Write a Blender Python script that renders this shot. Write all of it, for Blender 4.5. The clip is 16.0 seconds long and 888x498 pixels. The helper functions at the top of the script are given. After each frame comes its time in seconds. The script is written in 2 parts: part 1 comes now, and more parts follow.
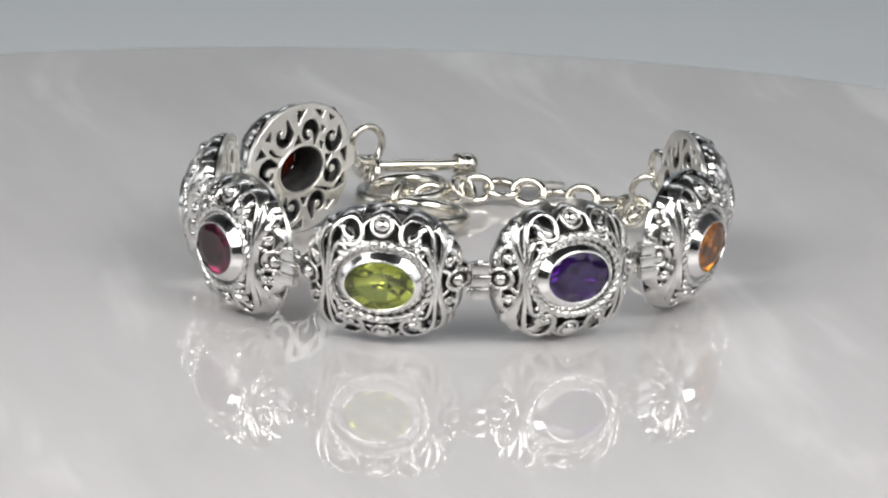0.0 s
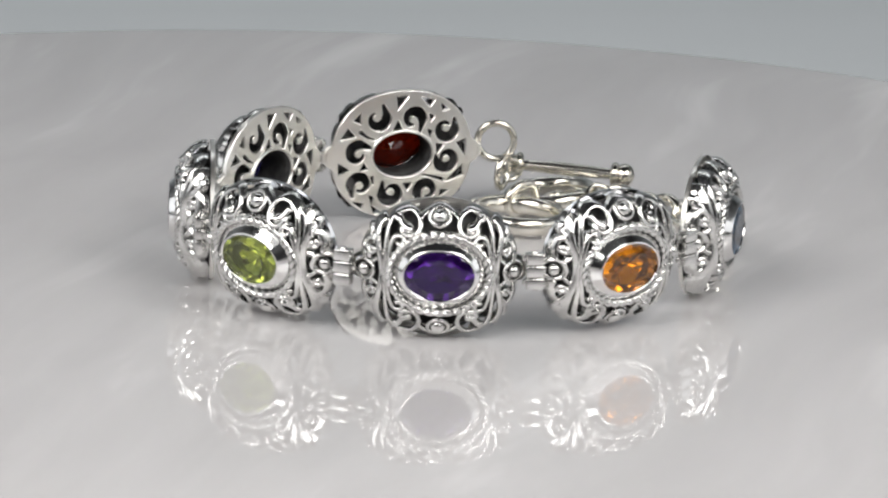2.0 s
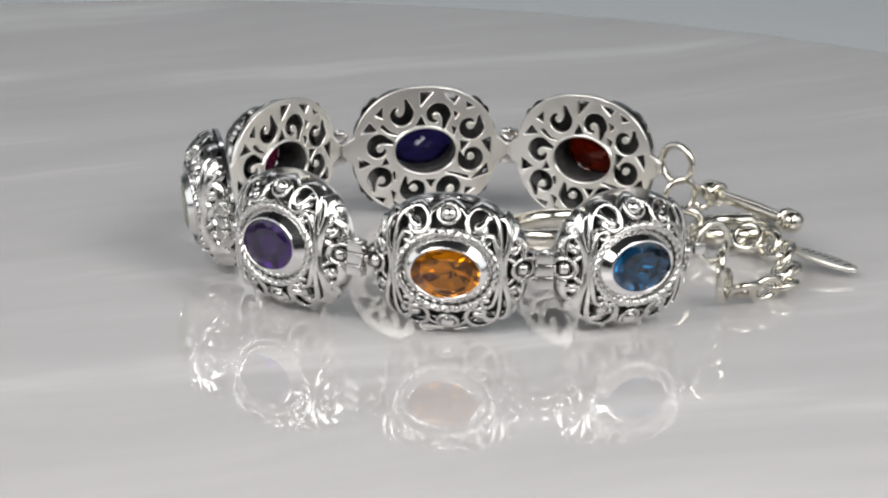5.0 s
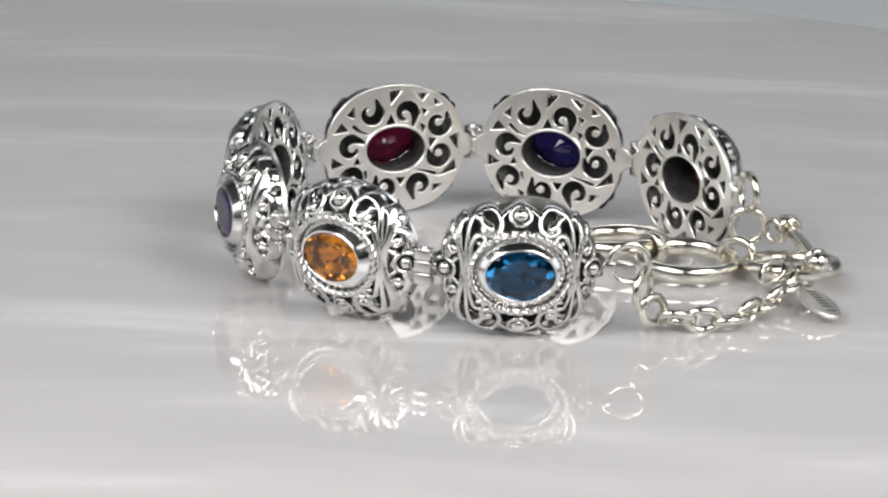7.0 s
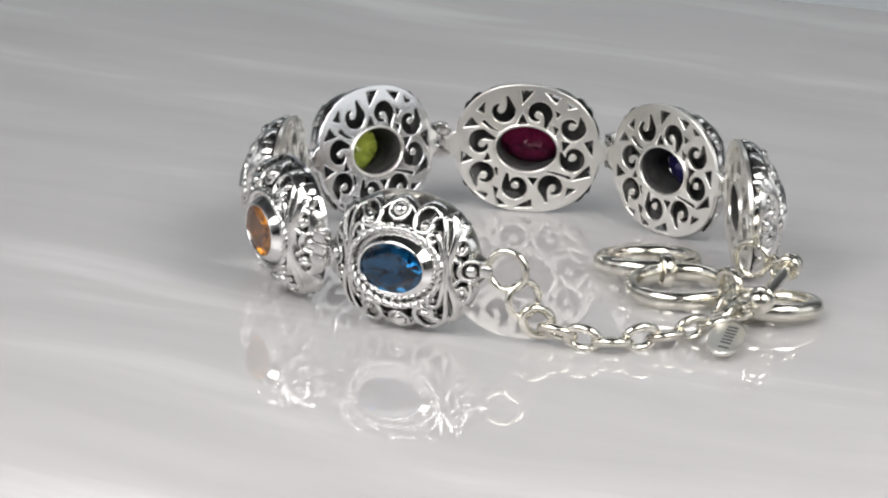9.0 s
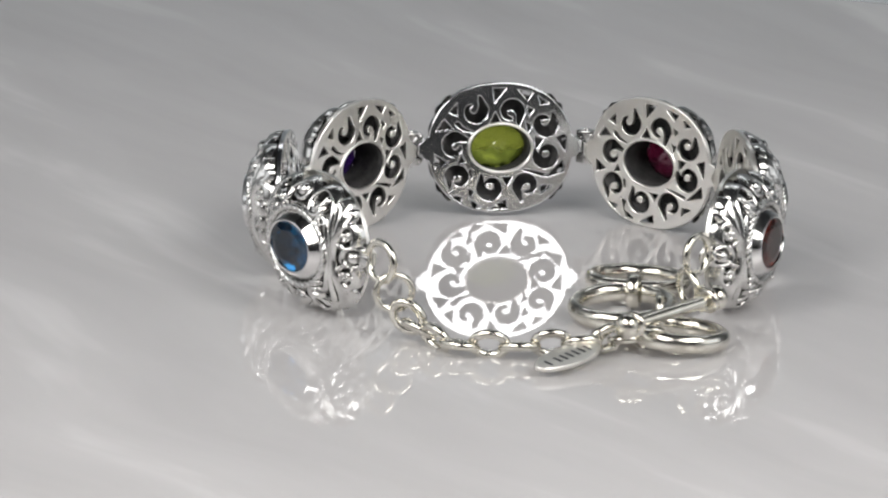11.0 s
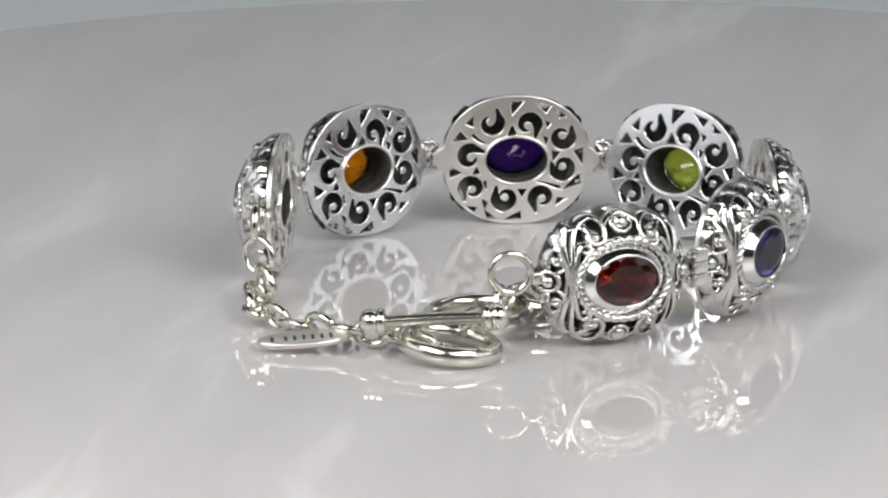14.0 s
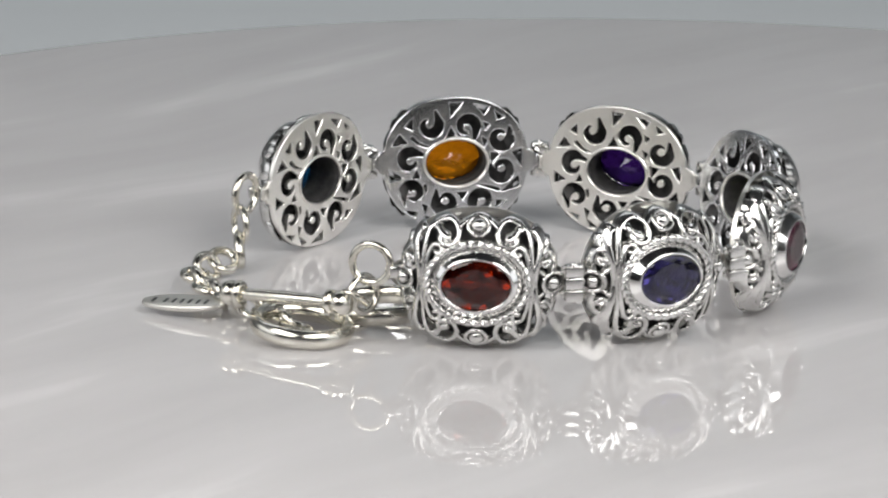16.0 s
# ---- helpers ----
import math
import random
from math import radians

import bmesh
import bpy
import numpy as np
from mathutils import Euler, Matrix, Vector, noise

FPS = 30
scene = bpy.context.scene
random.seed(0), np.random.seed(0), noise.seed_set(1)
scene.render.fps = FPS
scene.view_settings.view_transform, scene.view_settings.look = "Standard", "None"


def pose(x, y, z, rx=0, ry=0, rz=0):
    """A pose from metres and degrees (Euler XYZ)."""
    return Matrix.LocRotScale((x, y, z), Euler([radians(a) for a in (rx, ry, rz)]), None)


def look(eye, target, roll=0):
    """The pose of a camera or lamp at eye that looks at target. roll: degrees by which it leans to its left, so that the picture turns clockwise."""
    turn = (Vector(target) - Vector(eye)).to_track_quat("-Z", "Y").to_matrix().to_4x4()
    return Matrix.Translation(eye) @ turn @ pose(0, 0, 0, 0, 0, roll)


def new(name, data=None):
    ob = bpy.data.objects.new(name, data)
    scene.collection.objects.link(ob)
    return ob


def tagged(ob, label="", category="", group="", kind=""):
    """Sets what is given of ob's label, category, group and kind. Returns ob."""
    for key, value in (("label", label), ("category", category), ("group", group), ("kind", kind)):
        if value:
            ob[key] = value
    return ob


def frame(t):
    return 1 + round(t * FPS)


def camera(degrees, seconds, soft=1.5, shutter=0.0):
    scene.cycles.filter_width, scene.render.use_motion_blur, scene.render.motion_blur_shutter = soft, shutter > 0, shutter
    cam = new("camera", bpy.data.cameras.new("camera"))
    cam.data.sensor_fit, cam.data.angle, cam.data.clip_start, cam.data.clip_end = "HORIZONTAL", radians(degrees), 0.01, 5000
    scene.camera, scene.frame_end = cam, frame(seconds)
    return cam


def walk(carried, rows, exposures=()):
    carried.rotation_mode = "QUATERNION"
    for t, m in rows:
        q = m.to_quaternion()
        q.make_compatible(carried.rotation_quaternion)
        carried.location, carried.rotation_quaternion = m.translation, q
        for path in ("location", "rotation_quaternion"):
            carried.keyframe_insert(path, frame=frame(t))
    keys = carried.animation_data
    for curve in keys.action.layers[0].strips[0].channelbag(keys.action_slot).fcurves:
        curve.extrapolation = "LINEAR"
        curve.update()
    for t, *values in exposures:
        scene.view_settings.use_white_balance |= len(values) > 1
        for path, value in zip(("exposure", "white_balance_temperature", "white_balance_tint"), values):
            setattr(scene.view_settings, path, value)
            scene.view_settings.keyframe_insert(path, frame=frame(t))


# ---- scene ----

U = 0.0019          # one unit of the fitted plan, in metres

# ---- camera ----
cam = camera(8.515, 16.0, soft=2.3)
EYE = (0.0, -332.6 * U, 87.59 * U)
AIM = (-0.00772 * 332.6 * U, 0.0, (87.59 - 332.6 * 0.25844) * U)
walk(cam, [(0, look(EYE, AIM, 1.42)), (16, look(EYE, AIM, 1.42))],
     exposures=[(0, -0.12), (1.5, -0.12), (3, -0.25), (4, -0.29), (6.5, -0.13), (9, -0.10), (11.5, -0.31), (12, -0.29), (13, -0.17), (14.5, -0.24), (16, -0.20)])

# ---- world and lamps ----
world = bpy.data.worlds.new("studio")
scene.world = world
world.use_nodes = True
world.node_tree.nodes["Background"].inputs[0].default_value = (0.85, 0.9, 1.0, 1)
world.node_tree.nodes["Background"].inputs[1].default_value = 0.05


def lamp(name, place, target, size_x, size_y, watts, colour=(1, 1, 1), spread=180):
    data = bpy.data.lights.new(name, "AREA")
    data.shape, data.size, data.size_y, data.energy, data.color = "RECTANGLE", size_x, size_y, watts, colour
    data.spread = radians(spread)
    ob = new(name, data)
    ob.matrix_world = look(place, target)
    return ob


lamp("softbox_overhead", (-0.28, -0.41, 0.375), (-0.03, -0.30, 0), 0.52, 0.27, 2.05, (1, 0.983, 0.967), 130)
lamp("softbox_overhead", (0.28, -0.41, 0.375), (0.03, -0.30, 0), 0.52, 0.27, 2.05, (1, 0.983, 0.967), 130)
# Added side fills: they give the silver its broad white side reflections.
lamp("fill_side", (-0.62, -0.12, 0.20), (0, -0.05, 0.02), 0.60, 0.30, 0.57, (0.97, 0.985, 1))
lamp("fill_side", (0.62, -0.12, 0.20), (0, -0.05, 0.02), 0.60, 0.30, 0.57, (0.97, 0.985, 1))
# Added fill that brightens the backdrop and what the disc mirrors of it.
lamp("fill_back", (0.0, 0.42, 0.60), (0, 0.50, 0.0), 0.9, 0.12, 0.93, (0.95, 0.98, 1))


# ---- materials ----
def material(name, colour, rough=0.5, metal=0.0, **more):
    m = bpy.data.materials.new(name)
    m.use_nodes = True
    b = m.node_tree.nodes["Principled BSDF"]
    b.inputs["Base Color"].default_value = (*colour, 1)
    b.inputs["Roughness"].default_value = rough
    b.inputs["Metallic"].default_value = metal
    for key, value in more.items():
        b.inputs[key.replace("_", " ")].default_value = value
    return m


def node(m, kind, **values):
    n = m.node_tree.nodes.new(kind)
    for key, value in values.items():
        n.inputs[key.replace("_", " ")].default_value = value
    return n


def join(m, a, out, b, into):
    m.node_tree.links.new(a.outputs[out], b.inputs[into])


def ramp(m, stops):
    n = m.node_tree.nodes.new("ShaderNodeValToRGB")
    while len(n.color_ramp.elements) < len(stops):
        n.color_ramp.elements.new(0.5)
    for e, (at, c) in zip(n.color_ramp.elements, stops):
        e.position, e.color = at, (*c, 1)
    return n


def worn(m, low, high, scale, r0, r1, bump):
    """Tarnish in two scales on a metal, and fine casting marks."""
    b = m.node_tree.nodes["Principled BSDF"]
    tc = node(m, "ShaderNodeTexCoord")
    n1 = node(m, "ShaderNodeTexNoise", Scale=scale, Detail=5.0, Roughness=0.6)
    n2 = node(m, "ShaderNodeTexNoise", Scale=scale * 7, Detail=3.0)
    for n in (n1, n2):
        join(m, tc, "Object", n, "Vector")
    c = ramp(m, ((0.3, low), (0.62, high)))
    join(m, n1, "Fac", c, "Fac")
    join(m, c, "Color", b, "Base Color")
    r = node(m, "ShaderNodeMapRange", To_Min=r0, To_Max=r1)
    join(m, n2, "Fac", r, "Value")
    join(m, r, "Result", b, "Roughness")
    bp = node(m, "ShaderNodeBump", Strength=bump, Distance=0.00006)
    join(m, n2, "Fac", bp, "Height")
    join(m, bp, "Normal", b, "Normal")


SILVER = material("cast_silver", (0.9, 0.89, 0.87), 0.15, 1.0)
worn(SILVER, (0.57, 0.565, 0.55), (0.78, 0.775, 0.76), 420.0, 0.13, 0.26, 0.2)
PLATE = material("matt_silver", (0.9, 0.87, 0.83), 0.3, 1.0)
worn(PLATE, (0.90, 0.875, 0.82), (0.97, 0.955, 0.92), 260.0, 0.27, 0.36, 0.02)
# Smoother copy of PLATE, toned darker and bluer for the dark front it mirrors.
PLATE_DARKER = material("darkened_back_silver", (0.9, 0.9, 0.9), 0.12, 1.0)
worn(PLATE_DARKER, (0.76, 0.77, 0.79), (0.90, 0.91, 0.93), 260.0, 0.13, 0.20, 0.03)
SATIN = material("satin_silver", (0.85, 0.83, 0.79), 0.4, 1.0)
worn(SATIN, (0.74, 0.72, 0.67), (0.88, 0.86, 0.81), 300.0, 0.34, 0.48, 0.12)
WIRE = material("polished_silver", (0.9, 0.87, 0.8), 0.12, 1.0)
worn(WIRE, (0.64, 0.61, 0.53), (0.82, 0.80, 0.735), 220.0, 0.14, 0.26, 0.05)
BEZEL = material("bright_silver", (0.95, 0.94, 0.93), 0.1, 1.0)
worn(BEZEL, (0.82, 0.815, 0.80), (0.93, 0.925, 0.92), 350.0, 0.10, 0.16, 0.06)
# Oxidised silver, near-black so that it also carries the shade inside the medallion.
DARK = material("oxidised_shaded_silver", (0.03, 0.03, 0.032), 0.6, 0.0, Specular_IOR_Level=0.15)
worn(DARK, (0.022, 0.022, 0.023), (0.075, 0.073, 0.072), 500.0, 0.5, 0.75, 0.6)
INK = material("black_enamel", (0.015, 0.015, 0.015), 0.5)

PAPER = material("backdrop_paper", (0.72, 0.755, 0.775), 0.85)
# Surfaces of the added unseen panels; SIDES also covers the drum base.
SIDES = material("matt_white", (0.66, 0.66, 0.66), 0.9)
GLOOM = material("dark_panel", (0.03, 0.03, 0.035), 0.9)
GREY = material("dark_grey_panel", (0.05, 0.05, 0.053), 0.9)
for m, scale in ((PAPER, 40.0), (SIDES, 25.0), (GLOOM, 25.0), (GREY, 25.0)):
    tc, nz = node(m, "ShaderNodeTexCoord"), node(m, "ShaderNodeTexNoise", Scale=scale, Detail=6.0)
    bp = node(m, "ShaderNodeBump", Strength=0.15, Distance=0.002)
    join(m, tc, "Object", nz, "Vector")
    join(m, nz, "Fac", bp, "Height")
    join(m, bp, "Normal", m.node_tree.nodes["Principled BSDF"], "Normal")

# pearlescent acrylic: long silky streaks that run one way across the disc
PEARL = material("pearl_acrylic", (0.5, 0.49, 0.49), 0.015, 0.0, IOR=1.55, Subsurface_Weight=0.5, Subsurface_Scale=0.010, Subsurface_Radius=(1.0, 0.97, 0.95))
b = PEARL.node_tree.nodes["Principled BSDF"]
tc = node(PEARL, "ShaderNodeTexCoord")
mp = node(PEARL, "ShaderNodeMapping", Rotation=(0, 0, radians(101.7)), Scale=(0.11, 0.02, 1))
mp.vector_type = "TEXTURE"
warp = node(PEARL, "ShaderNodeTexNoise", Scale=11.0, Detail=2.0)
mix = PEARL.node_tree.nodes.new("ShaderNodeVectorMath")
mix.operation = "MULTIPLY_ADD"
mix.inputs[1].default_value = (0.7, 1.5, 0)
join(PEARL, tc, "Object", mp, "Vector")
join(PEARL, tc, "Object", warp, "Vector")
join(PEARL, warp, "Color", mix, 0)
join(PEARL, mp, "Vector", mix, 2)
silk = node(PEARL, "ShaderNodeTexNoise", Scale=1.0, Detail=4.0, Roughness=0.55)
join(PEARL, mix, "Vector", silk, "Vector")
tone = ramp(PEARL, ((0.30, (0.525, 0.511, 0.510)), (0.56, (0.59, 0.576, 0.576)), (0.77, (0.80, 0.788, 0.788))))
join(PEARL, silk, "Fac", tone, "Fac")
join(PEARL, tone, "Color", b, "Base Color")

GEMS = {}
for stone, colour, clear in (("garnet", (0.10, 0.0055, 0.0007), 0.96), ("iolite", (0.024, 0.019, 0.11), 0.95), ("rhodolite", (0.13, 0.010, 0.040), 0.94),
                             ("peridot", (0.50, 0.58, 0.09), 0.94), ("amethyst", (0.05, 0.011, 0.16), 0.88), ("citrine", (0.76, 0.26, 0.006), 0.95),
                             ("topaz", (0.006, 0.085, 0.21), 0.96)):
    GEMS[stone] = material(stone, colour, 0.01, 0.0, Transmission_Weight=clear, IOR=1.62)


# ---- mesh helpers (all in units of the plan) ----
def mesh(name, verts, faces, mat, smooth=True):
    me = bpy.data.meshes.new(name)
    me.from_pydata([tuple(c * U for c in v) for v in verts], [], faces)
    bm = bmesh.new()
    bm.from_mesh(me)
    bmesh.ops.recalc_face_normals(bm, faces=bm.faces)
    bm.to_mesh(me)
    bm.free()
    me.materials.append(mat)
    if smooth:
        me.shade_smooth()
    return me


def put(name, me, parent, m=None, label=""):
    ob = new(name, me)
    ob.parent = parent
    if m is not None:
        ob.matrix_basis = m
    return tagged(ob, label)


def rings_mesh(name, rings, mat, closed_end=False, loop=False, smooth=True):
    """Skin between equal rings of points."""
    n = len(rings[0])
    verts = [p for r in rings for p in r]
    pairs = list(zip(range(len(rings)), range(1, len(rings)))) + ([(len(rings) - 1, 0)] if loop else [])
    faces = [(i * n + k, i * n + (k + 1) % n, j * n + (k + 1) % n, j * n + k) for i, j in pairs for k in range(n)]
    if closed_end:
        faces += [tuple(range(n)), tuple(range((len(rings) - 1) * n, len(rings) * n))]
    return mesh(name, verts, faces, mat, smooth)


def oval(a, c, y, n=64):
    return [(a * math.cos(2 * math.pi * k / n), y, c * math.sin(2 * math.pi * k / n)) for k in range(n)]


def link_mesh(name, a, c, r, mat, n=40, m=12, twist=0, flat=0.0):
    """A closed wire loop in the x-z plane; twist: turns of a two-strand rope."""
    rings = []
    for i in range(n):
        t = 2 * math.pi * i / n
        p = Vector((a * math.cos(t), 0, c * math.sin(t)))
        out = Vector((c * math.cos(t), 0, a * math.sin(t))).normalized()
        ring = []
        for k in range(m):
            s = 2 * math.pi * k / m
            q = r * (0.64 + 0.46 * abs(math.cos(1.5 * (s - twist * t)))) if twist else r
            v = p + out * (q * math.cos(s)) + Vector((0, q * math.sin(s) * (1 - flat), 0))
            ring.append(tuple(v))
        rings.append(ring)
    return rings_mesh(name, rings, mat, loop=True)


def rod_mesh(name, profile, mat, n=20):
    """A turned rod along x from (x, radius) pairs."""
    return rings_mesh(name, [[(x, r * math.cos(2 * math.pi * k / n), r * math.sin(2 * math.pi * k / n)) for k in range(n)] for x, r in profile], mat, closed_end=True)


def ball_mesh(name, r, mat, squash=1.0):
    rings = []
    for i in range(11):
        a = math.pi * i / 10
        q = max(r * math.sin(a), 0.002)
        rings.append([(q * math.cos(2 * math.pi * k / 20), -r * squash * math.cos(a), q * math.sin(2 * math.pi * k / 20)) for k in range(20)])
    return rings_mesh(name, rings, mat, closed_end=True)


def block_mesh(name, sx, sy, sz, bevel, mat):
    bm = bmesh.new()
    bmesh.ops.create_cube(bm, size=1.0)
    for v in bm.verts:
        v.co = Vector((v.co.x * sx, v.co.y * sy, v.co.z * sz)) * U
    bmesh.ops.bevel(bm, geom=bm.edges[:], offset=bevel * U, segments=3, affect="EDGES", profile=0.5)
    me = bpy.data.meshes.new(name)
    bm.to_mesh(me)
    bm.free()
    me.materials.append(mat)
    me.shade_smooth()
    return me


# ---- ornament drawn as strokes: (points, half-widths) ----
def curve(points, w0, w1=None, n=10):
    """A smooth stroke through a few points, tapering from w0 to w1."""
    p = [Vector(q) for q in points]
    p = [p[0] * 2 - p[1]] + p + [p[-1] * 2 - p[-2]]
    out = []
    for i in range(1, len(p) - 2):
        for k in range(n):
            t = k / n
            a, b2, c, d = p[i - 1], p[i], p[i + 1], p[i + 2]
            out.append(0.5 * (2 * b2 + (c - a) * t + (2 * a - 5 * b2 + 4 * c - d) * t * t + (3 * b2 - a - 3 * c + d) * t ** 3))
    out.append(p[-2])
    w1 = w0 if w1 is None else w1
    return np.array([tuple(q) for q in out]), np.linspace(w0, w1, len(out))


def arc(cx, cz, r, a0, a1, w0, w1, tail=0.0, shrink=0.0):
    """A stroke round a centre, in degrees, with a straight tail at its end."""
    n = 20
    a = np.radians(np.linspace(a0, a1, n))
    rr = r * (1 - shrink * np.linspace(1, 0, n))
    pts = np.stack([cx + rr * np.cos(a), cz + rr * np.sin(a)], 1)
    if tail:
        s = 1 if a1 > a0 else -1
        d = np.array([-math.sin(a[-1]), math.cos(a[-1])]) * s
        pts = np.vstack([pts, pts[-1] + d * tail])
    u = np.linspace(0, 1, len(pts))
    return pts, np.interp(u, (0, 0.72, 0.93, 1), (w0, w1, w1 * 0.9, 0.10))


def cushion(a, c, t, p=2.2):
    """A place on a slightly squared oval."""
    x, z = math.cos(t), math.sin(t)
    return a * math.copysign(abs(x) ** (2 / p), x), c * math.copysign(abs(z) ** (2 / p), z)


def within(X, Z, a, c, p=2.2):
    return a * (1 - ((np.abs(X) / a) ** p + (np.abs(Z) / c) ** p) ** (1 / p))


def mirrored(strokes):
    return [(p * np.array([sx, sz]), w) for p, w in strokes for sx in (1, -1) for sz in (1, -1)]


def field(strokes, X, Z):
    """How far inside the strokes each place lies, and the rounded height of the stroke there."""
    inside = np.full(X.shape, -9.0)
    height = np.zeros(X.shape)
    for pts, w in strokes:
        for (x0, z0), (x1, z1), w0, w1 in zip(pts, pts[1:], w, w[1:]):
            dx, dz = x1 - x0, z1 - z0
            big = max(w0, w1) + 0.12
            near = (X > min(x0, x1) - big) & (X < max(x0, x1) + big) & (Z > min(z0, z1) - big) & (Z < max(z0, z1) + big)
            if not near.any():
                continue
            px, pz = X[near], Z[near]
            t = np.clip(((px - x0) * dx + (pz - z0) * dz) / (dx * dx + dz * dz + 1e-12), 0, 1)
            d = np.hypot(px - x0 - t * dx, pz - z0 - t * dz)
            ww = w0 + (w1 - w0) * t
            inside[near] = np.maximum(inside[near], ww - d)
            height[near] = np.maximum(height[near], np.sqrt(np.maximum(ww * ww - d * d, 0)))
    return inside, height


def pierced(name, F, top, low, xs, zs, mat):
    """The sheet where F > 0, its outline cut between the grid places, with side walls down to low."""
    verts, faces, made = [], [], {}

    def corner(i, j):
        if (i, j) not in made:
            made[i, j] = len(verts)
            verts.append((xs[i], top[i, j], zs[j]))
        return made[i, j]

    def cut(i, j, k, l):
        key = (i, j, k, l) if (i, j) < (k, l) else (k, l, i, j)
        if key not in made:
            t = F[i, j] / (F[i, j] - F[k, l])
            made[key] = len(verts)
            base = low[i, j] + (low[k, l] - low[i, j]) * t
            edge = top[i, j] + (top[k, l] - top[i, j]) * t
            x, z = xs[i] + (xs[k] - xs[i]) * t, zs[j] + (zs[l] - zs[j]) * t
            verts.append((x, edge, z))
            verts.append((x, edge, z))
            verts.append((x, base, z))
        return made[key]

    full = F > 0
    some = full[:-1, :-1] | full[1:, :-1] | full[:-1, 1:] | full[1:, 1:]
    for i, j in zip(*np.nonzero(some)):
        quad = ((i, j), (i + 1, j), (i + 1, j + 1), (i, j + 1))
        poly, cuts = [], []
        for a, c in zip(quad, quad[1:] + quad[:1]):
            if full[a]:
                poly.append(corner(*a))
            if full[a] != full[c]:
                v = cut(*a, *c)
                poly.append(v)
                cuts.append((v, full[a]))
        faces.append(tuple(poly))
        if len(cuts) == 2:
            (v, leaving), (w, _) = cuts
            faces.append((v + 1, w + 1, w + 2, v + 2))
    return mesh(name, verts, faces, mat)


# ---- the medallion: front faces -y, x along the bracelet, z up ----
HALF_W, HALF_H = 4.40, 3.93


def inside(x, z):
    """Distance in from the medallion's outline, with its two end lobes."""
    return np.maximum(within(x, z, HALF_W, HALF_H), 0.74 - np.hypot(np.abs(x) - 4.15, z))


def dome(x, z):
    skirt = np.maximum(0.40 - inside(x, z), 0) / 0.40
    return 1.4 - 1.92 * np.abs(x / 4.6) ** 3 - 1.70 * np.abs(z / 3.9) ** 2.57 - 0.16 * np.minimum(skirt, 1.0) ** 2




def waisted(stroke):
    """Lets a stroke that is thin at its root swell soon after it."""
    pts, w = stroke
    return pts, np.interp(np.linspace(0, 1, len(pts)), (0, 0.06, 0.36, 1), (w[0], w[0], w[-1] * 0.84, w[-1]))


STEP = 0.029
xs = np.arange(-5.0, 5.01, STEP)
zs = np.arange(-4.1, 4.11, STEP)
X, Z = np.meshgrid(xs, zs, indexing="ij")

# three lines gathered at the waist: a small curl by the rope, a C-scroll that rolls round to the stud, a hooked line at the corner
sheaf = [
    waisted(curve([(2.98, 0), (2.96, 0.5), (2.88, 1.05), (2.76, 1.66), (2.56, 2.10), (2.24, 2.20), (2.04, 1.98), (2.14, 1.72), (2.38, 1.76)], 0.09, 0.155)),
    waisted(curve([(3.15, 0), (3.14, 0.6), (3.08, 1.25), (3.02, 1.90), (2.92, 2.56), (2.70, 3.14), (2.24, 3.52), (1.68, 3.66), (1.25, 3.38),
                   (1.09, 2.86), (1.32, 2.38), (1.80, 2.26), (2.14, 2.46), (2.08, 2.78)], 0.09, 0.18)),
    waisted(curve([(3.32, 0), (3.34, 0.5), (3.40, 1.05), (3.50, 1.70), (3.52, 2.30), (3.40, 2.80), (3.14, 3.10)], 0.09, 0.22)),
]
# leaf with a ball tip that drops inside the C-scroll
hearts = [
    curve([(2.42, 3.10), (2.24, 3.16), (2.16, 2.95), (1.98, 2.76), (1.72, 2.66)], 0.15, 0.25),
]
# hooks above and below the end studs
lobes = [curve([(3.44, 1.02), (3.60, 1.62), (3.88, 1.90), (4.14, 1.62), (4.28, 1.16), (4.26, 0.78)], 0.11, 0.15),
         curve([(4.14, 1.50), (3.98, 1.10), (3.78, 1.02), (3.70, 1.24), (3.86, 1.36)], 0.08, 0.14),
         curve([(3.36, 0.70), (3.56, 0.72), (3.72, 0.56)], 0.09, 0.11),
         curve([(3.60, 1.72), (3.86, 2.16), (3.80, 2.56), (3.60, 2.62), (3.62, 2.36)], 0.10, 0.15)]
# arch over each stud, in one sweep
crowns = [curve([(-1.16, 3.12), (-0.84, 3.46), (-0.40, 3.74), (0.0, 3.86), (0.40, 3.74), (0.84, 3.46), (1.16, 3.12)], 0.135, 0.135),
          curve([(-1.30, 2.36), (-0.72, 2.42), (-0.3, 2.50), (0.0, 2.40), (0.3, 2.50), (0.72, 2.42), (1.30, 2.36)], 0.07, 0.07)]
crowns = [(p * np.array([1, sz]), w) for p, w in crowns for sz in (1, -1)]
front = [(p * np.array([0.975, 0.955]), w) for p, w in mirrored(sheaf + hearts + lobes) + crowns]
for sx in (1, -1):
    t = np.linspace(0, 2 * np.pi, 33)
    front.append((np.stack([sx * 4.15 + 0.52 * np.cos(t), 0.55 * np.sin(t)], 1), np.full(33, 0.115)))
F, relief = field(front, X, Z)
relief = relief * 1.6
hole = (X / 2.3) ** 2 + (Z / 1.75) ** 2
F = np.where(hole < 1, -1, F)
FILIGREE = pierced("filigree", F, -(dome(X, Z) + relief), -(dome(X, Z) - 0.24), xs, zs, SILVER)

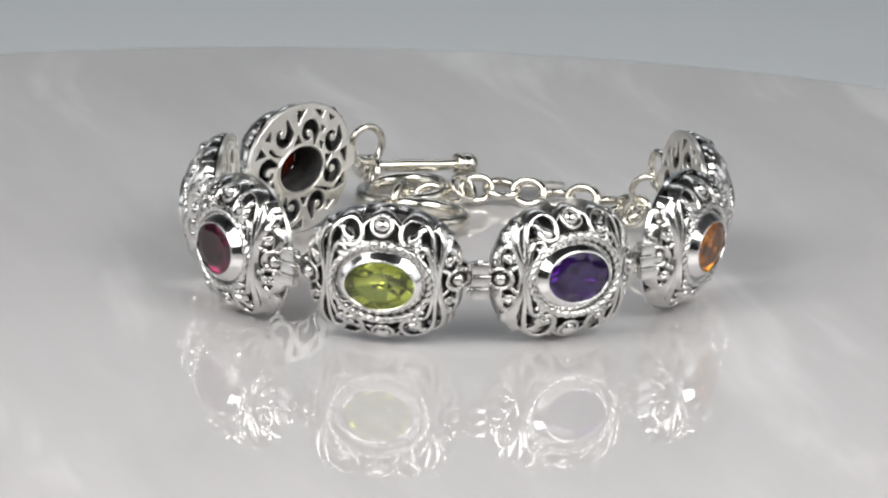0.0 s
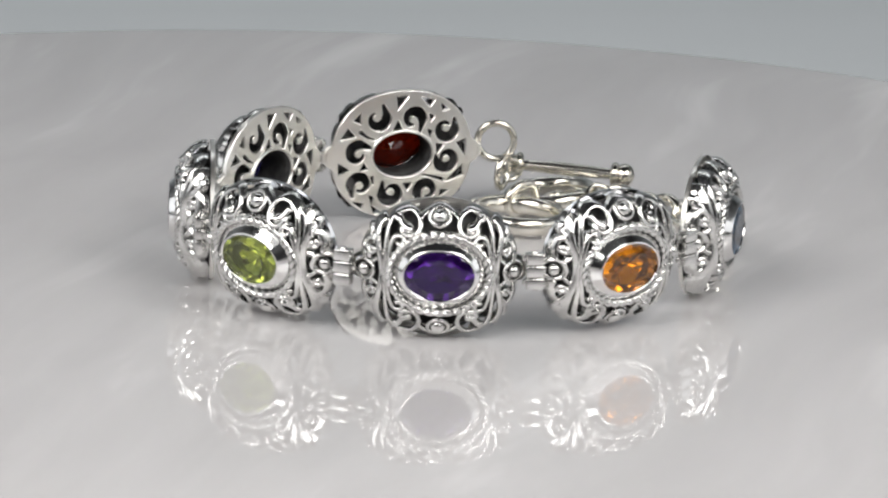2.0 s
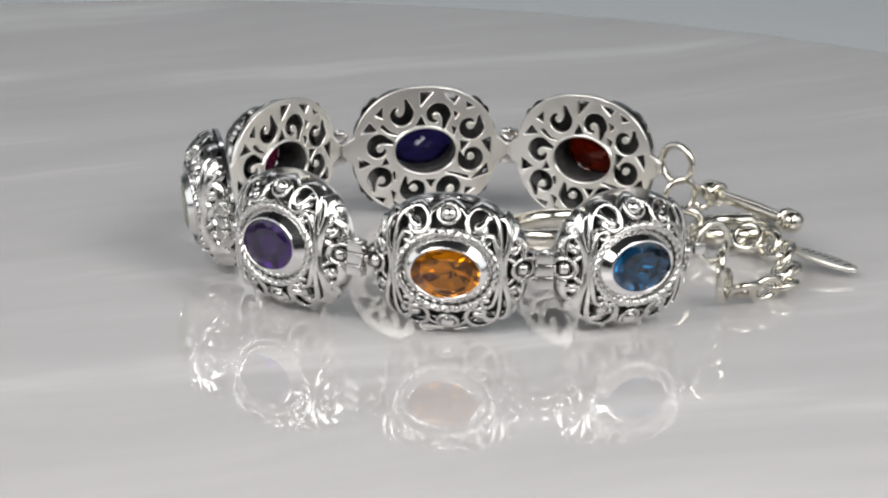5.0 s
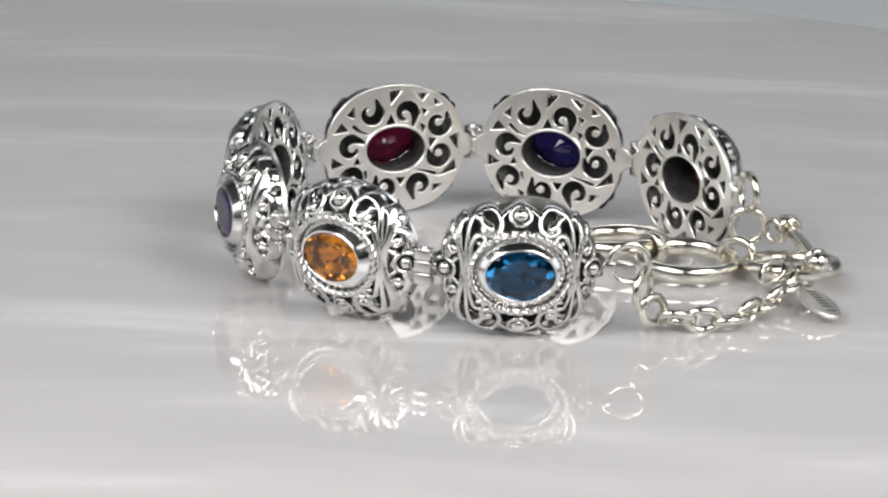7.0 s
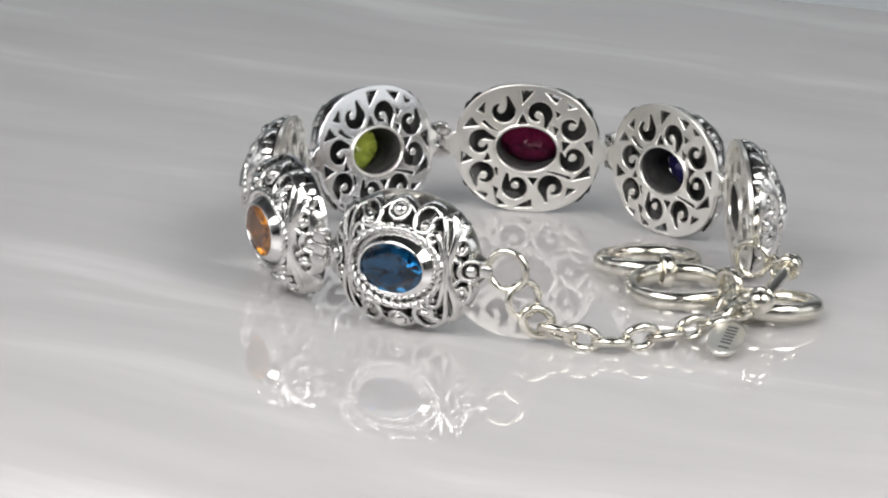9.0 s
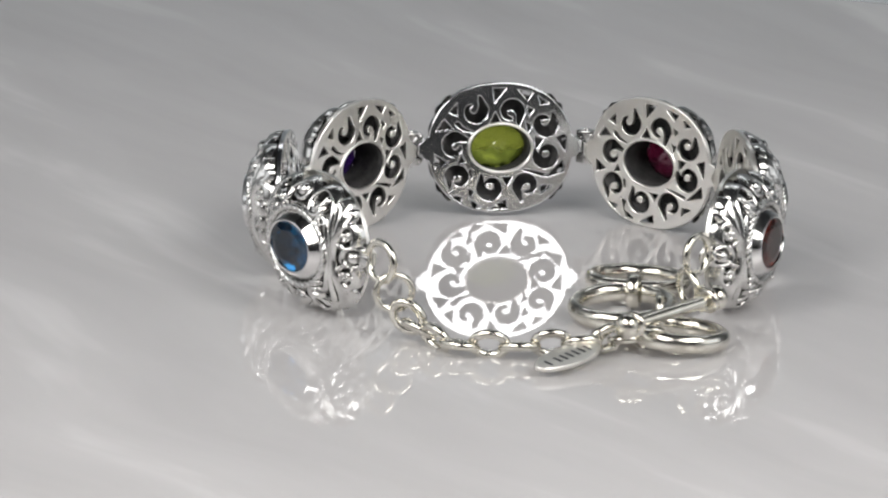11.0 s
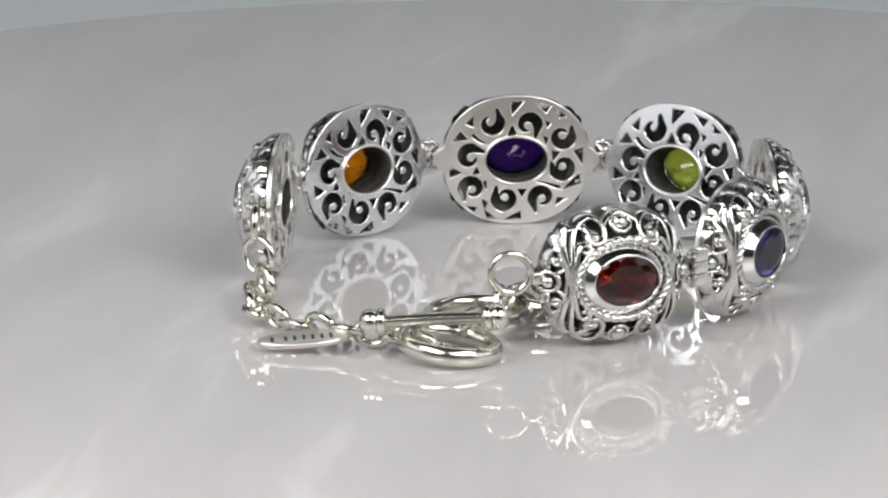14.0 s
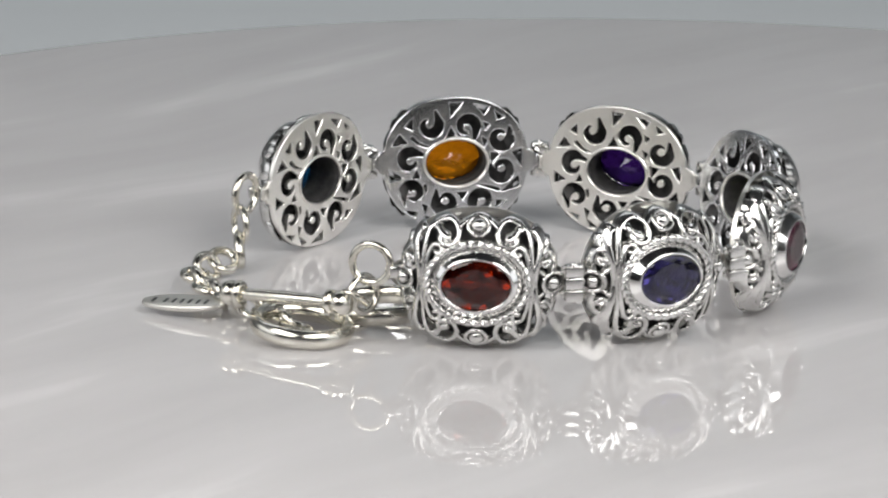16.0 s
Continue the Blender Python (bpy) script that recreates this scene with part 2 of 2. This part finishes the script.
# dark floor under the scrollwork, added in place of the deep shaded hollow
xf, zf = np.arange(-5.0, 5.01, 0.12), np.arange(-4.1, 4.11, 0.12)
XF, ZF = np.meshgrid(xf, zf, indexing="ij")
shape = np.maximum(within(XF, ZF, HALF_W, HALF_H) - 0.70, 0.40 - np.hypot(np.abs(XF) - 4.15, ZF))
shape = np.where((XF / 2.0) ** 2 + (ZF / 1.45) ** 2 < 1, -0.3, shape)
FLOOR = pierced("backing", shape, np.minimum(0.75 - dome(XF, ZF), 0.48), np.minimum(0.75 - dome(XF, ZF), 0.48) + 0.10, xf, zf, DARK)

# back plate, pierced by curled commas and small wedges (seen from behind, x runs the other way)
commas = [arc(cx, cz, 0.60, a0 + math.copysign(28, a0 - a1), a1, 0.075, 0.335, tail, 0.46) for cx, cz, a0, a1, tail in (
    (-1.62, 2.28, 150, 378, 0.62), (0.64, 2.10, 245, -12, 0.62), (2.70, 1.46, 80, 365, 0.52), (2.80, -0.42, 160, -160, 0.48),
    (1.60, -2.36, -70, 200, 0.66), (-0.62, -2.32, 130, -185, 0.60), (-2.60, -1.80, -90, 192, 0.56), (-2.76, 0.14, 320, 70, 0.62))]
wedges = [((-0.37, 3.53), (0.27, 3.53), (-0.30, 2.83)), ((1.26, 3.38), (1.93, 3.23), (1.70, 2.92)), ((2.44, 2.92), (2.81, 2.68), (2.52, 2.62)),
          ((-0.30, 2.05), (-0.59, 1.47), (-0.04, 1.56)), ((-2.67, 2.58), (-3.01, 2.20), (-2.67, 2.05)), ((-3.41, 1.67), (-3.78, 1.14), (-3.04, 1.26)),
          ((-3.96, -0.45), (-3.93, -1.06), (-3.33, -0.83)), ((-2.37, -0.50), (-2.56, -0.86), (-2.22, -0.80)), ((-2.89, -2.88), (-2.37, -2.95), (-2.47, -3.18)),
          ((-1.78, -3.18), (-1.26, -3.53), (-1.63, -3.56)), ((0.30, -3.18), (-0.52, -3.64), (0.34, -3.59)), ((0.15, -1.82), (0.64, -1.82), (0.40, -2.20)),
          ((2.52, -2.35), (2.96, -2.38), (2.47, -2.73)), ((3.78, -0.91), (3.85, -1.44), (2.96, -1.71)), ((3.48, 0.53), (3.96, 0.71), (3.93, -0.15)),
          ((2.15, 0.53), (2.56, 0.45), (2.22, 0.0)), ((1.62, 1.42), (1.86, 1.30), (1.74, 1.02)), ((-1.95, -2.50), (-1.72, -2.62), (-1.84, -2.92)),
          ((1.72, 2.34), (1.96, 2.22), (1.80, 2.02))]
slits = [curve([(-2.62, 1.47), (-2.2, 1.14), (-1.70, 0.98)], 0.13, 0.03), curve([(1.26, -1.32), (1.9, -1.46), (2.59, -1.67)], 0.03, 0.11),
         curve([(-1.85, -1.35), (-1.78, -1.75)], 0.10, 0.05)]


def wedge(points, X, Z):
    """How far inside a triangle each place lies."""
    (ax, az), (bx, bz), (cx, cz) = points
    turn = math.copysign(1, (bx - ax) * (cz - az) - (bz - az) * (cx - ax))
    far = [turn * ((qx - px) * (Z - pz) - (qz - pz) * (X - px)) / math.hypot(qx - px, qz - pz)
           for (px, pz), (qx, qz) in (((ax, az), (bx, bz)), ((bx, bz), (cx, cz)), ((cx, cz), (ax, az)))]
    return np.minimum(np.minimum(far[0], far[1]), far[2])


cuts = [(p * np.array([-1, 1]), w) for p, w in commas + slits]
C, _ = field(cuts, X, Z)
for points in wedges:
    C = np.maximum(C, wedge(points, -X, Z) + 0.05)
plate = np.maximum(within(X, Z, HALF_W, HALF_H), np.maximum(np.minimum(5.0 - np.abs(X), 0.36 - np.abs(Z)), 0.78 - np.hypot(np.abs(X) - 4.15, Z)))
plate = np.minimum(plate, -C)
plate = np.minimum(plate, 1.45 * (np.hypot(X / 1.88, Z / 1.40) - 1))
lift = np.minimum(np.maximum(plate, 0), 0.06)
curve_in = 0.2 * ((X / 4.6) ** 2 + (Z / 3.9) ** 2)
BACK_LOW = 0.78 - curve_in * 0.5
BACK_TOP = 0.98 - curve_in * 0.5 + np.sqrt(np.maximum(0.0036 - (0.06 - lift) ** 2, 0))
BACK = pierced("back_plate", plate, BACK_TOP, BACK_LOW, xs, zs, PLATE)
BACK_DARKER = BACK.copy()
BACK_DARKER.materials[0] = PLATE_DARKER

# side band between front and back
band = []
for sc, yy in ((0.74, 0.46), (0.79, 0.54), (0.82, 0.64), (0.84, 0.74), (0.86, 0.79), (0.86, 0.84)):
    row = []
    for k in range(120):
        x, z = cushion(HALF_W * sc, HALF_H * sc, 2 * math.pi * k / 120, 2.2)
        row.append((x, yy, z))
    band.append(row)
BAND = rings_mesh("side_band", band, DARK)

COLLAR = rings_mesh("bezel", [oval(1.95, 1.41, -1.40), oval(1.93, 1.39, -1.58), oval(1.94, 1.40, -1.64), oval(1.98, 1.44, -1.67), oval(2.03, 1.49, -1.66),
                              oval(2.06, 1.52, -1.645), oval(2.08, 1.54, -1.625), oval(2.21, 1.67, -1.47), oval(2.34, 1.80, -1.315), oval(2.46, 1.92, -1.17), oval(2.57, 2.03, -1.04), oval(2.61, 2.07, -0.98), oval(2.60, 2.06, -0.70)], BEZEL)
CUP = rings_mesh("setting_cup", [oval(1.86, 1.38, 1.0), oval(1.80, 1.34, 0.98), oval(1.78, 1.32, 0.6), oval(1.84, 1.34, -1.0), oval(1.88, 1.36, -1.25)], DARK)
CUP_RIM = rings_mesh("back_rim", [oval(2.04, 1.56, 0.84), oval(2.02, 1.54, 1.08), oval(1.96, 1.48, 1.14), oval(1.88, 1.40, 1.12), oval(1.84, 1.36, 1.04), oval(1.84, 1.36, 0.8)], PLATE)
ROPE = link_mesh("rope_border", 2.77, 2.22, 0.20, SILVER, n=400, m=18, twist=11)
STUD_RING = link_mesh("stud_ring", 0.58, 0.58, 0.12, SILVER, n=28, m=8)
STUD = ball_mesh("stud", 0.42, SILVER, 0.85)
END_STUD = ball_mesh("stud", 0.35, SILVER, 0.85)


def gem_mesh(stone):
    """An oval brilliant: table, crown, girdle, pavilion, keel."""
    a, c = 2.04, 1.50

    def ring(s, y, n, turn=0.0):
        return [(a * s * math.cos(2 * math.pi * (k + turn) / n), y, c * s * math.sin(2 * math.pi * (k + turn) / n)) for k in range(n)]

    n = 12
    levels = [ring(0.62, -1.70, n), ring(0.84, -1.63, n, 0.5), ring(1.0, -1.52, n), ring(1.0, -1.46, n), ring(0.72, -0.90, n, 0.5), ring(0.36, -0.50, n), [(0.3 * math.cos(math.pi * k), -0.28, 0) for k in range(1)]]
    verts = [p for lv in levels for p in lv]
    faces = [tuple(range(n))]
    for lv in range(5):
        o, q = lv * n, (lv + 1) * n
        for k in range(n):
            k2 = (k + 1) % n
            if lv == 2:
                faces.append((o + k, o + k2, q + k2, q + k))
            elif lv in (0, 3):
                faces += [(o + k, o + k2, q + k), (q + k, o + k2, q + k2)]
            else:
                faces += [(o + k, q + k2, q + k), (o + k, o + (k + 1) % n, q + k2)]
    faces += [(5 * n + k, 5 * n + (k + 1) % n, 6 * n) for k in range(n)]
    return mesh("gemstone", verts, faces, GEMS[stone], smooth=False)


# ---- setting: sweep, and unseen panels added to shape the reflections ----
def sheet(name, mat, rows, label):
    verts = [(p[0] / U, p[1] / U, p[2] / U) for row in rows for p in row]
    n = len(rows[0])
    faces = [(i * n + k, i * n + k + 1, (i + 1) * n + k + 1, (i + 1) * n + k) for i in range(len(rows) - 1) for k in range(n - 1)]
    ob = new(name, mesh(name, verts, faces, mat))
    solid = ob.modifiers.new("thickness", "SOLIDIFY")
    solid.thickness, solid.offset = 0.004, 0
    return tagged(ob, label, name.split("_")[0], kind="structure")


prof = [(-0.80, -0.05), (0.5, -0.05)] + [(0.5 + 0.25 * math.sin(a), 0.20 - 0.25 * math.cos(a)) for a in [math.pi / 2 * k / 12 for k in range(1, 13)]] + [(0.75, 0.80)]
sheet("backdrop", PAPER, [[(-0.7, y, z), (0.7, y, z)] for y, z in prof], "pale blue-grey paper sweep behind the turntable")
sheet("wall_west", SIDES, [[(-0.71, -0.80, -0.05), (-0.71, 0.76, -0.05)], [(-0.71, -0.80, 0.80), (-0.71, 0.76, 0.80)]], "unseen plain white side panel, added for pale reflections")
sheet("wall_east", SIDES, [[(0.71, -0.80, -0.05), (0.71, 0.76, -0.05)], [(0.71, -0.80, 0.80), (0.71, 0.76, 0.80)]], "unseen plain white side panel, added for pale reflections")
sheet("wall_south", GREY, [[(-0.71, -0.81, -0.05), (0.71, -0.81, -0.05)], [(-0.71, -0.81, 0.80), (0.71, -0.81, 0.80)]], "unseen dark grey front panel, added for dark reflections")
sheet("ceiling", GLOOM, [[(-0.71, -0.81, 0.81), (0.71, -0.81, 0.81)], [(-0.71, 0.76, 0.81), (0.71, 0.76, 0.81)]], "unseen dark overhead panel, added for dark reflections")

# ---- turntable ----
DISC_X, DISC_Y, DISC_R = -7.10, -10.71, 71.4
rings = []
for r, z in ((0.01, 0), (30, 0), (DISC_R - 1.0, 0), (DISC_R - 0.5, -0.06), (DISC_R - 0.15, -0.30), (DISC_R, -0.75), (DISC_R, -3.0), (DISC_R - 0.6, -3.4), (0.01, -3.4)):
    rings.append([(DISC_X + r * math.cos(2 * math.pi * k / 240), DISC_Y + r * math.sin(2 * math.pi * k / 240), z) for k in range(240)])
disc = tagged(new("turntable"), "round glossy white pearlescent acrylic turntable disc", "turntable")
put("disc", rings_mesh("disc", rings, PEARL), disc)
hub = [[(26 * sc * math.cos(2 * math.pi * k / 96), 26 * sc * math.sin(2 * math.pi * k / 96), z) for k in range(96)] for sc, z in ((1.0, -3.5), (1.0, -8.0), (1.08, -12.0), (1.08, -25.0))]
put("drum_base", rings_mesh("drum_base", hub, SIDES, closed_end=True), disc, label="white drum base")

# ---- bracelet ----
bracelet = tagged(new("bracelet"), "silver filigree link bracelet with seven coloured oval gemstones", "bracelet")
MID = 3.95
# stone, place, heading, lean of the top away from the ring's middle
PLACES = (("garnet", -11.95, 9.75, 229.0, -1.5), ("iolite", -15.97, 0.51, 264.2, 0.0), ("rhodolite", -13.97, -9.27, 302.5, 0.0), ("peridot", -5.72, -14.97, 352.0, 8.5),
          ("amethyst", 4.22, -13.05, 30.6, 0.0), ("citrine", 11.14, -5.60, 65.4, 4.6), ("topaz", 12.04, 4.38, 105.9, 1.5))
COLOURS = {"garnet": "deep red", "iolite": "dark violet-blue", "rhodolite": "raspberry red", "peridot": "bright lime green", "amethyst": "deep purple",
           "citrine": "golden orange", "topaz": "dark teal blue"}
STUDS = ((0, 3.13), (0, -3.13), (4.15, 0), (-4.15, 0))


def upright(x, y, z, yaw=0.0, tilt=0.0, roll=0.0):
    return pose(x * U, y * U, z * U, tilt, roll, yaw)


for stone, x, y, yaw, lean in PLACES:
    med = put("medallion", FILIGREE, bracelet, upright(x, y, MID, yaw, lean), "openwork silver medallion set with a " + COLOURS[stone] + " stone")
    put("backing", FLOOR, med, label="blackened silver, also dark for the shade of the hollow")
    # These two lean towards the dark front, so they take the toned-down smooth copy.
    polished = stone in ("peridot", "citrine")
    put("back_plate", BACK_DARKER if polished else BACK, med, label="pierced smooth silver back, toned down for its dark reflection" if polished else "pierced satin silver back")
    put("side_band", BAND, med, label="blackened silver, also dark for the shade of the hollow")
    put("bezel", COLLAR, med, label="smooth bright silver collar")
    put("setting_cup", CUP, med, label="blackened silver, also dark for the shade of the hollow")
    put("back_rim", CUP_RIM, med)
    put("rope_border", ROPE, med, upright(0, -1.13, 0), "twisted silver rope")
    put("gemstone", gem_mesh(stone), med, label=COLOURS[stone] + " faceted oval gemstone")
    for sx, sz in STUDS:
        hgt = float(dome(sx, sz))
        turn = pose(0, 0, 0, -39 * sz / 3.13, 0, 44 * sx / 4.15)
        put("stud", STUD if sz else END_STUD, med, upright(sx, -hgt - 0.06, sz) @ turn)
        if sz:
            put("stud_ring", STUD_RING, med, upright(sx, -hgt - 0.10, sz) @ turn)

# hinges: three knuckles on a pin, with a leaf to each side
KNUCKLE = block_mesh("knuckle", 1.0, 0.66, 0.66, 0.08, SILVER)
SHOULDER = block_mesh("leaf", 0.34, 0.26, 0.40, 0.10, SILVER)
PIN = rings_mesh("hinge_pin", [[(r * math.cos(2 * math.pi * k / 14), r * math.sin(2 * math.pi * k / 14), z) for k in range(14)]
                               for r, z in ((0.10, -1.14), (0.16, -1.12), (0.16, 1.12), (0.10, 1.14))], SILVER, closed_end=True)
for (_, x0, y0, w0, _), (_, x1, y1, w1, _) in zip(PLACES, PLACES[1:]):
    ax, ay = x0 + 4.85 * math.cos(radians(w0)), y0 + 4.85 * math.sin(radians(w0))
    bx, by = x1 - 4.85 * math.cos(radians(w1)), y1 - 4.85 * math.sin(radians(w1))
    gap = math.hypot(bx - ax, by - ay)
    along = math.degrees(math.atan2(by - ay, bx - ax))
    hinge = put("hinge", PIN, bracelet, upright((ax + bx) / 2, (ay + by) / 2, MID, along), "small three-knuckle silver hinge")
    for z in (-0.70, 0.0, 0.70):
        put("knuckle", KNUCKLE, hinge, upright(0, 0, z))
        side = 1 if z == 0 else -1
        put("leaf", SHOULDER, hinge, upright(side * 0.50, 0.22, z))

# end loops on the first and last medallions
END_LOOP = link_mesh("end_loop", 1.10, 1.10, 0.22, WIRE)
LUG = block_mesh("lug", 0.75, 0.34, 0.7, 0.12, SILVER)
put("lug", LUG, bracelet, upright(10.59, 9.18, 4.0, 105.6))
put("end_loop", END_LOOP, bracelet, upright(9.95, 10.17, 4.15, 112), "round silver wire loop")
put("lug", LUG, bracelet, upright(-8.78, 13.04, 4.1, 228))
put("end_loop", END_LOOP, bracelet, upright(-7.44, 13.76, 4.38, 215), "round silver wire loop")

# chain from the last medallion to the clasp
JUMP = link_mesh("jump_ring", 1.00, 1.00, 0.20, WIRE)
LINK = link_mesh("chain_link", 0.95, 0.73, 0.26, WIRE)


def laid(x, y, z, heading, pitch, roll):
    """A loop whose long axis heads along the chain, rolled about it; roll 90 lies flat."""
    return Matrix.Translation((x * U, y * U, z * U)) @ Euler((0, radians(-pitch), radians(heading))).to_matrix().to_4x4() @ Euler((radians(roll), 0, 0)).to_matrix().to_4x4()


put("jump_ring", JUMP, bracelet, laid(9.38, 10.92, 2.55, 166, 0, 0))
CHAIN = (
    (8.70, 11.40, 1.25, 150, -40, 10), (8.47, 12.70, 0.85, 122, -12, 60), (8.00, 14.12, 0.72, 110, 0, 25), (7.08, 15.48, 0.62, 132, 0, 78),
    (5.60, 16.28, 0.75, 154, 2, 22), (4.03, 16.78, 0.65, 160, 2, 74), (2.34, 17.22, 0.85, 162, 5, 25), (0.70, 17.56, 0.95, 168, 5, 68),
    (-0.86, 17.36, 0.95, 195, 0, 20), (-2.24, 16.86, 0.62, 190, -5, 72), (-3.53, 16.64, 0.55, 165, 0, 30), (-4.74, 16.86, 0.48, 170, 0, 80))
for row in CHAIN:
    put("chain_link", LINK, bracelet, laid(*row))
put("jump_ring", link_mesh("jump_ring", 0.80, 0.80, 0.17, WIRE), bracelet, laid(-1.60, 16.30, 1.25, 205, 25, 50))

# three flat rings of the clasp, joined by collars
CLASP_RING = link_mesh("clasp_ring", 2.72, 2.72, 0.42, WIRE, n=64, m=14, flat=-0.30)
put("clasp_ring", CLASP_RING, bracelet, laid(-7.00, 6.10, 0.92, 0, 3, 94), "plain round polished silver ring lying flat")
put("clasp_ring", CLASP_RING, bracelet, laid(-4.23, 10.86, 0.84, 0, -3, 88), "plain round polished silver ring lying flat")
put("clasp_ring", link_mesh("clasp_ring", 2.52, 2.52, 0.42, WIRE, n=64, m=14, flat=-0.30), bracelet, laid(-5.24, 16.80, 0.76, 0, 5, 92), "plain round polished silver ring lying flat")
BAIL = link_mesh("bail", 0.80, 0.86, 0.16, WIRE, flat=-1.4)
put("bail", BAIL, bracelet, laid(-5.79, 8.50, 1.05, 60, 0, 0), "short flat silver collar joining two rings")
put("bail", link_mesh("bail", 1.12, 0.90, 0.26, WIRE), bracelet, laid(-5.43, 13.55, 1.15, 70, 15, 5), "silver loop joining two rings")
put("jump_ring", JUMP, bracelet, laid(-6.94, 13.87, 2.55, 60, 80, 40))

# toggle bar through the outer ring
bar_a, bar_b = Vector((-1.32, 19.03, 2.05)), Vector((-7.83, 16.01, 2.5))
way = bar_b - bar_a
BAR = rod_mesh("toggle_bar", [(-3.45, 0.32), (-2.6, 0.32), (-1.2, 0.37), (0, 0.39), (1.2, 0.37), (2.6, 0.32), (3.45, 0.32)], WIRE)
bar = put("toggle_bar", BAR, bracelet, laid(*((bar_a + bar_b) / 2), math.degrees(math.atan2(way.y, way.x)), math.degrees(math.asin(way.z / way.length)), 0), "polished silver toggle bar with ball ends")
END_BALL = ball_mesh("end_ball", 0.72, WIRE, 0.85)
END_RING = link_mesh("end_collar", 0.50, 0.50, 0.25, WIRE, n=28)
for s in (-1, 1):
    put("end_ball", END_BALL, bar, upright(s * 3.50, 0, 0, 90))
    put("end_collar", END_RING, bar, upright(s * 2.90, 0, 0, 90))
put("bar_loop", link_mesh("bar_loop", 0.55, 0.62, 0.17, WIRE), bracelet, laid(-7.22, 15.37, 2.3, 60, 0, 0))

# oval maker's tag with unreadable lettering kept as bars
tag_rings = [[(2.55 * s * math.cos(2 * math.pi * k / 48), 1.0 * s * math.sin(2 * math.pi * k / 48), z) for k in range(48)]
             for s, z in ((0.002, 0.17), (0.92, 0.16), (0.98, 0.12), (1.0, 0.0), (0.98, -0.12), (0.92, -0.16), (0.002, -0.17))]
tip, butt = Vector((4.70, 21.04, 0.50)), Vector((-0.16, 18.25, 0.95))
tag_way = tip - butt
tag = put("tag", rings_mesh("tag", tag_rings, SATIN), bracelet, laid(*((tip + butt) / 2), math.degrees(math.atan2(tag_way.y, tag_way.x)), math.degrees(math.asin(tag_way.z / tag_way.length)), -8),
          "small oval polished silver tag with dark marks")
STROKE = block_mesh("mark", 0.17, 0.60, 0.03, 0.01, INK)
for k in range(7):
    put("mark", STROKE, tag, upright(-1.5 + 0.5 * k + (0.25 if k == 6 else 0), 0.12, 0.166))


# ---- what moves: the turntable carries disc and bracelet round ----
def motions():
    rows = []
    for k in range(33):
        t = k / 2
        u = t / 16
        rows.append((t, pose(0, 0, 0, 0, 0, -14.5463 * t - 1.887 * u * (1 - u) - 0.594 * u * (1 - u) * (1 - 2 * u))))
    walk(disc, rows)
    walk(bracelet, rows)


motions()
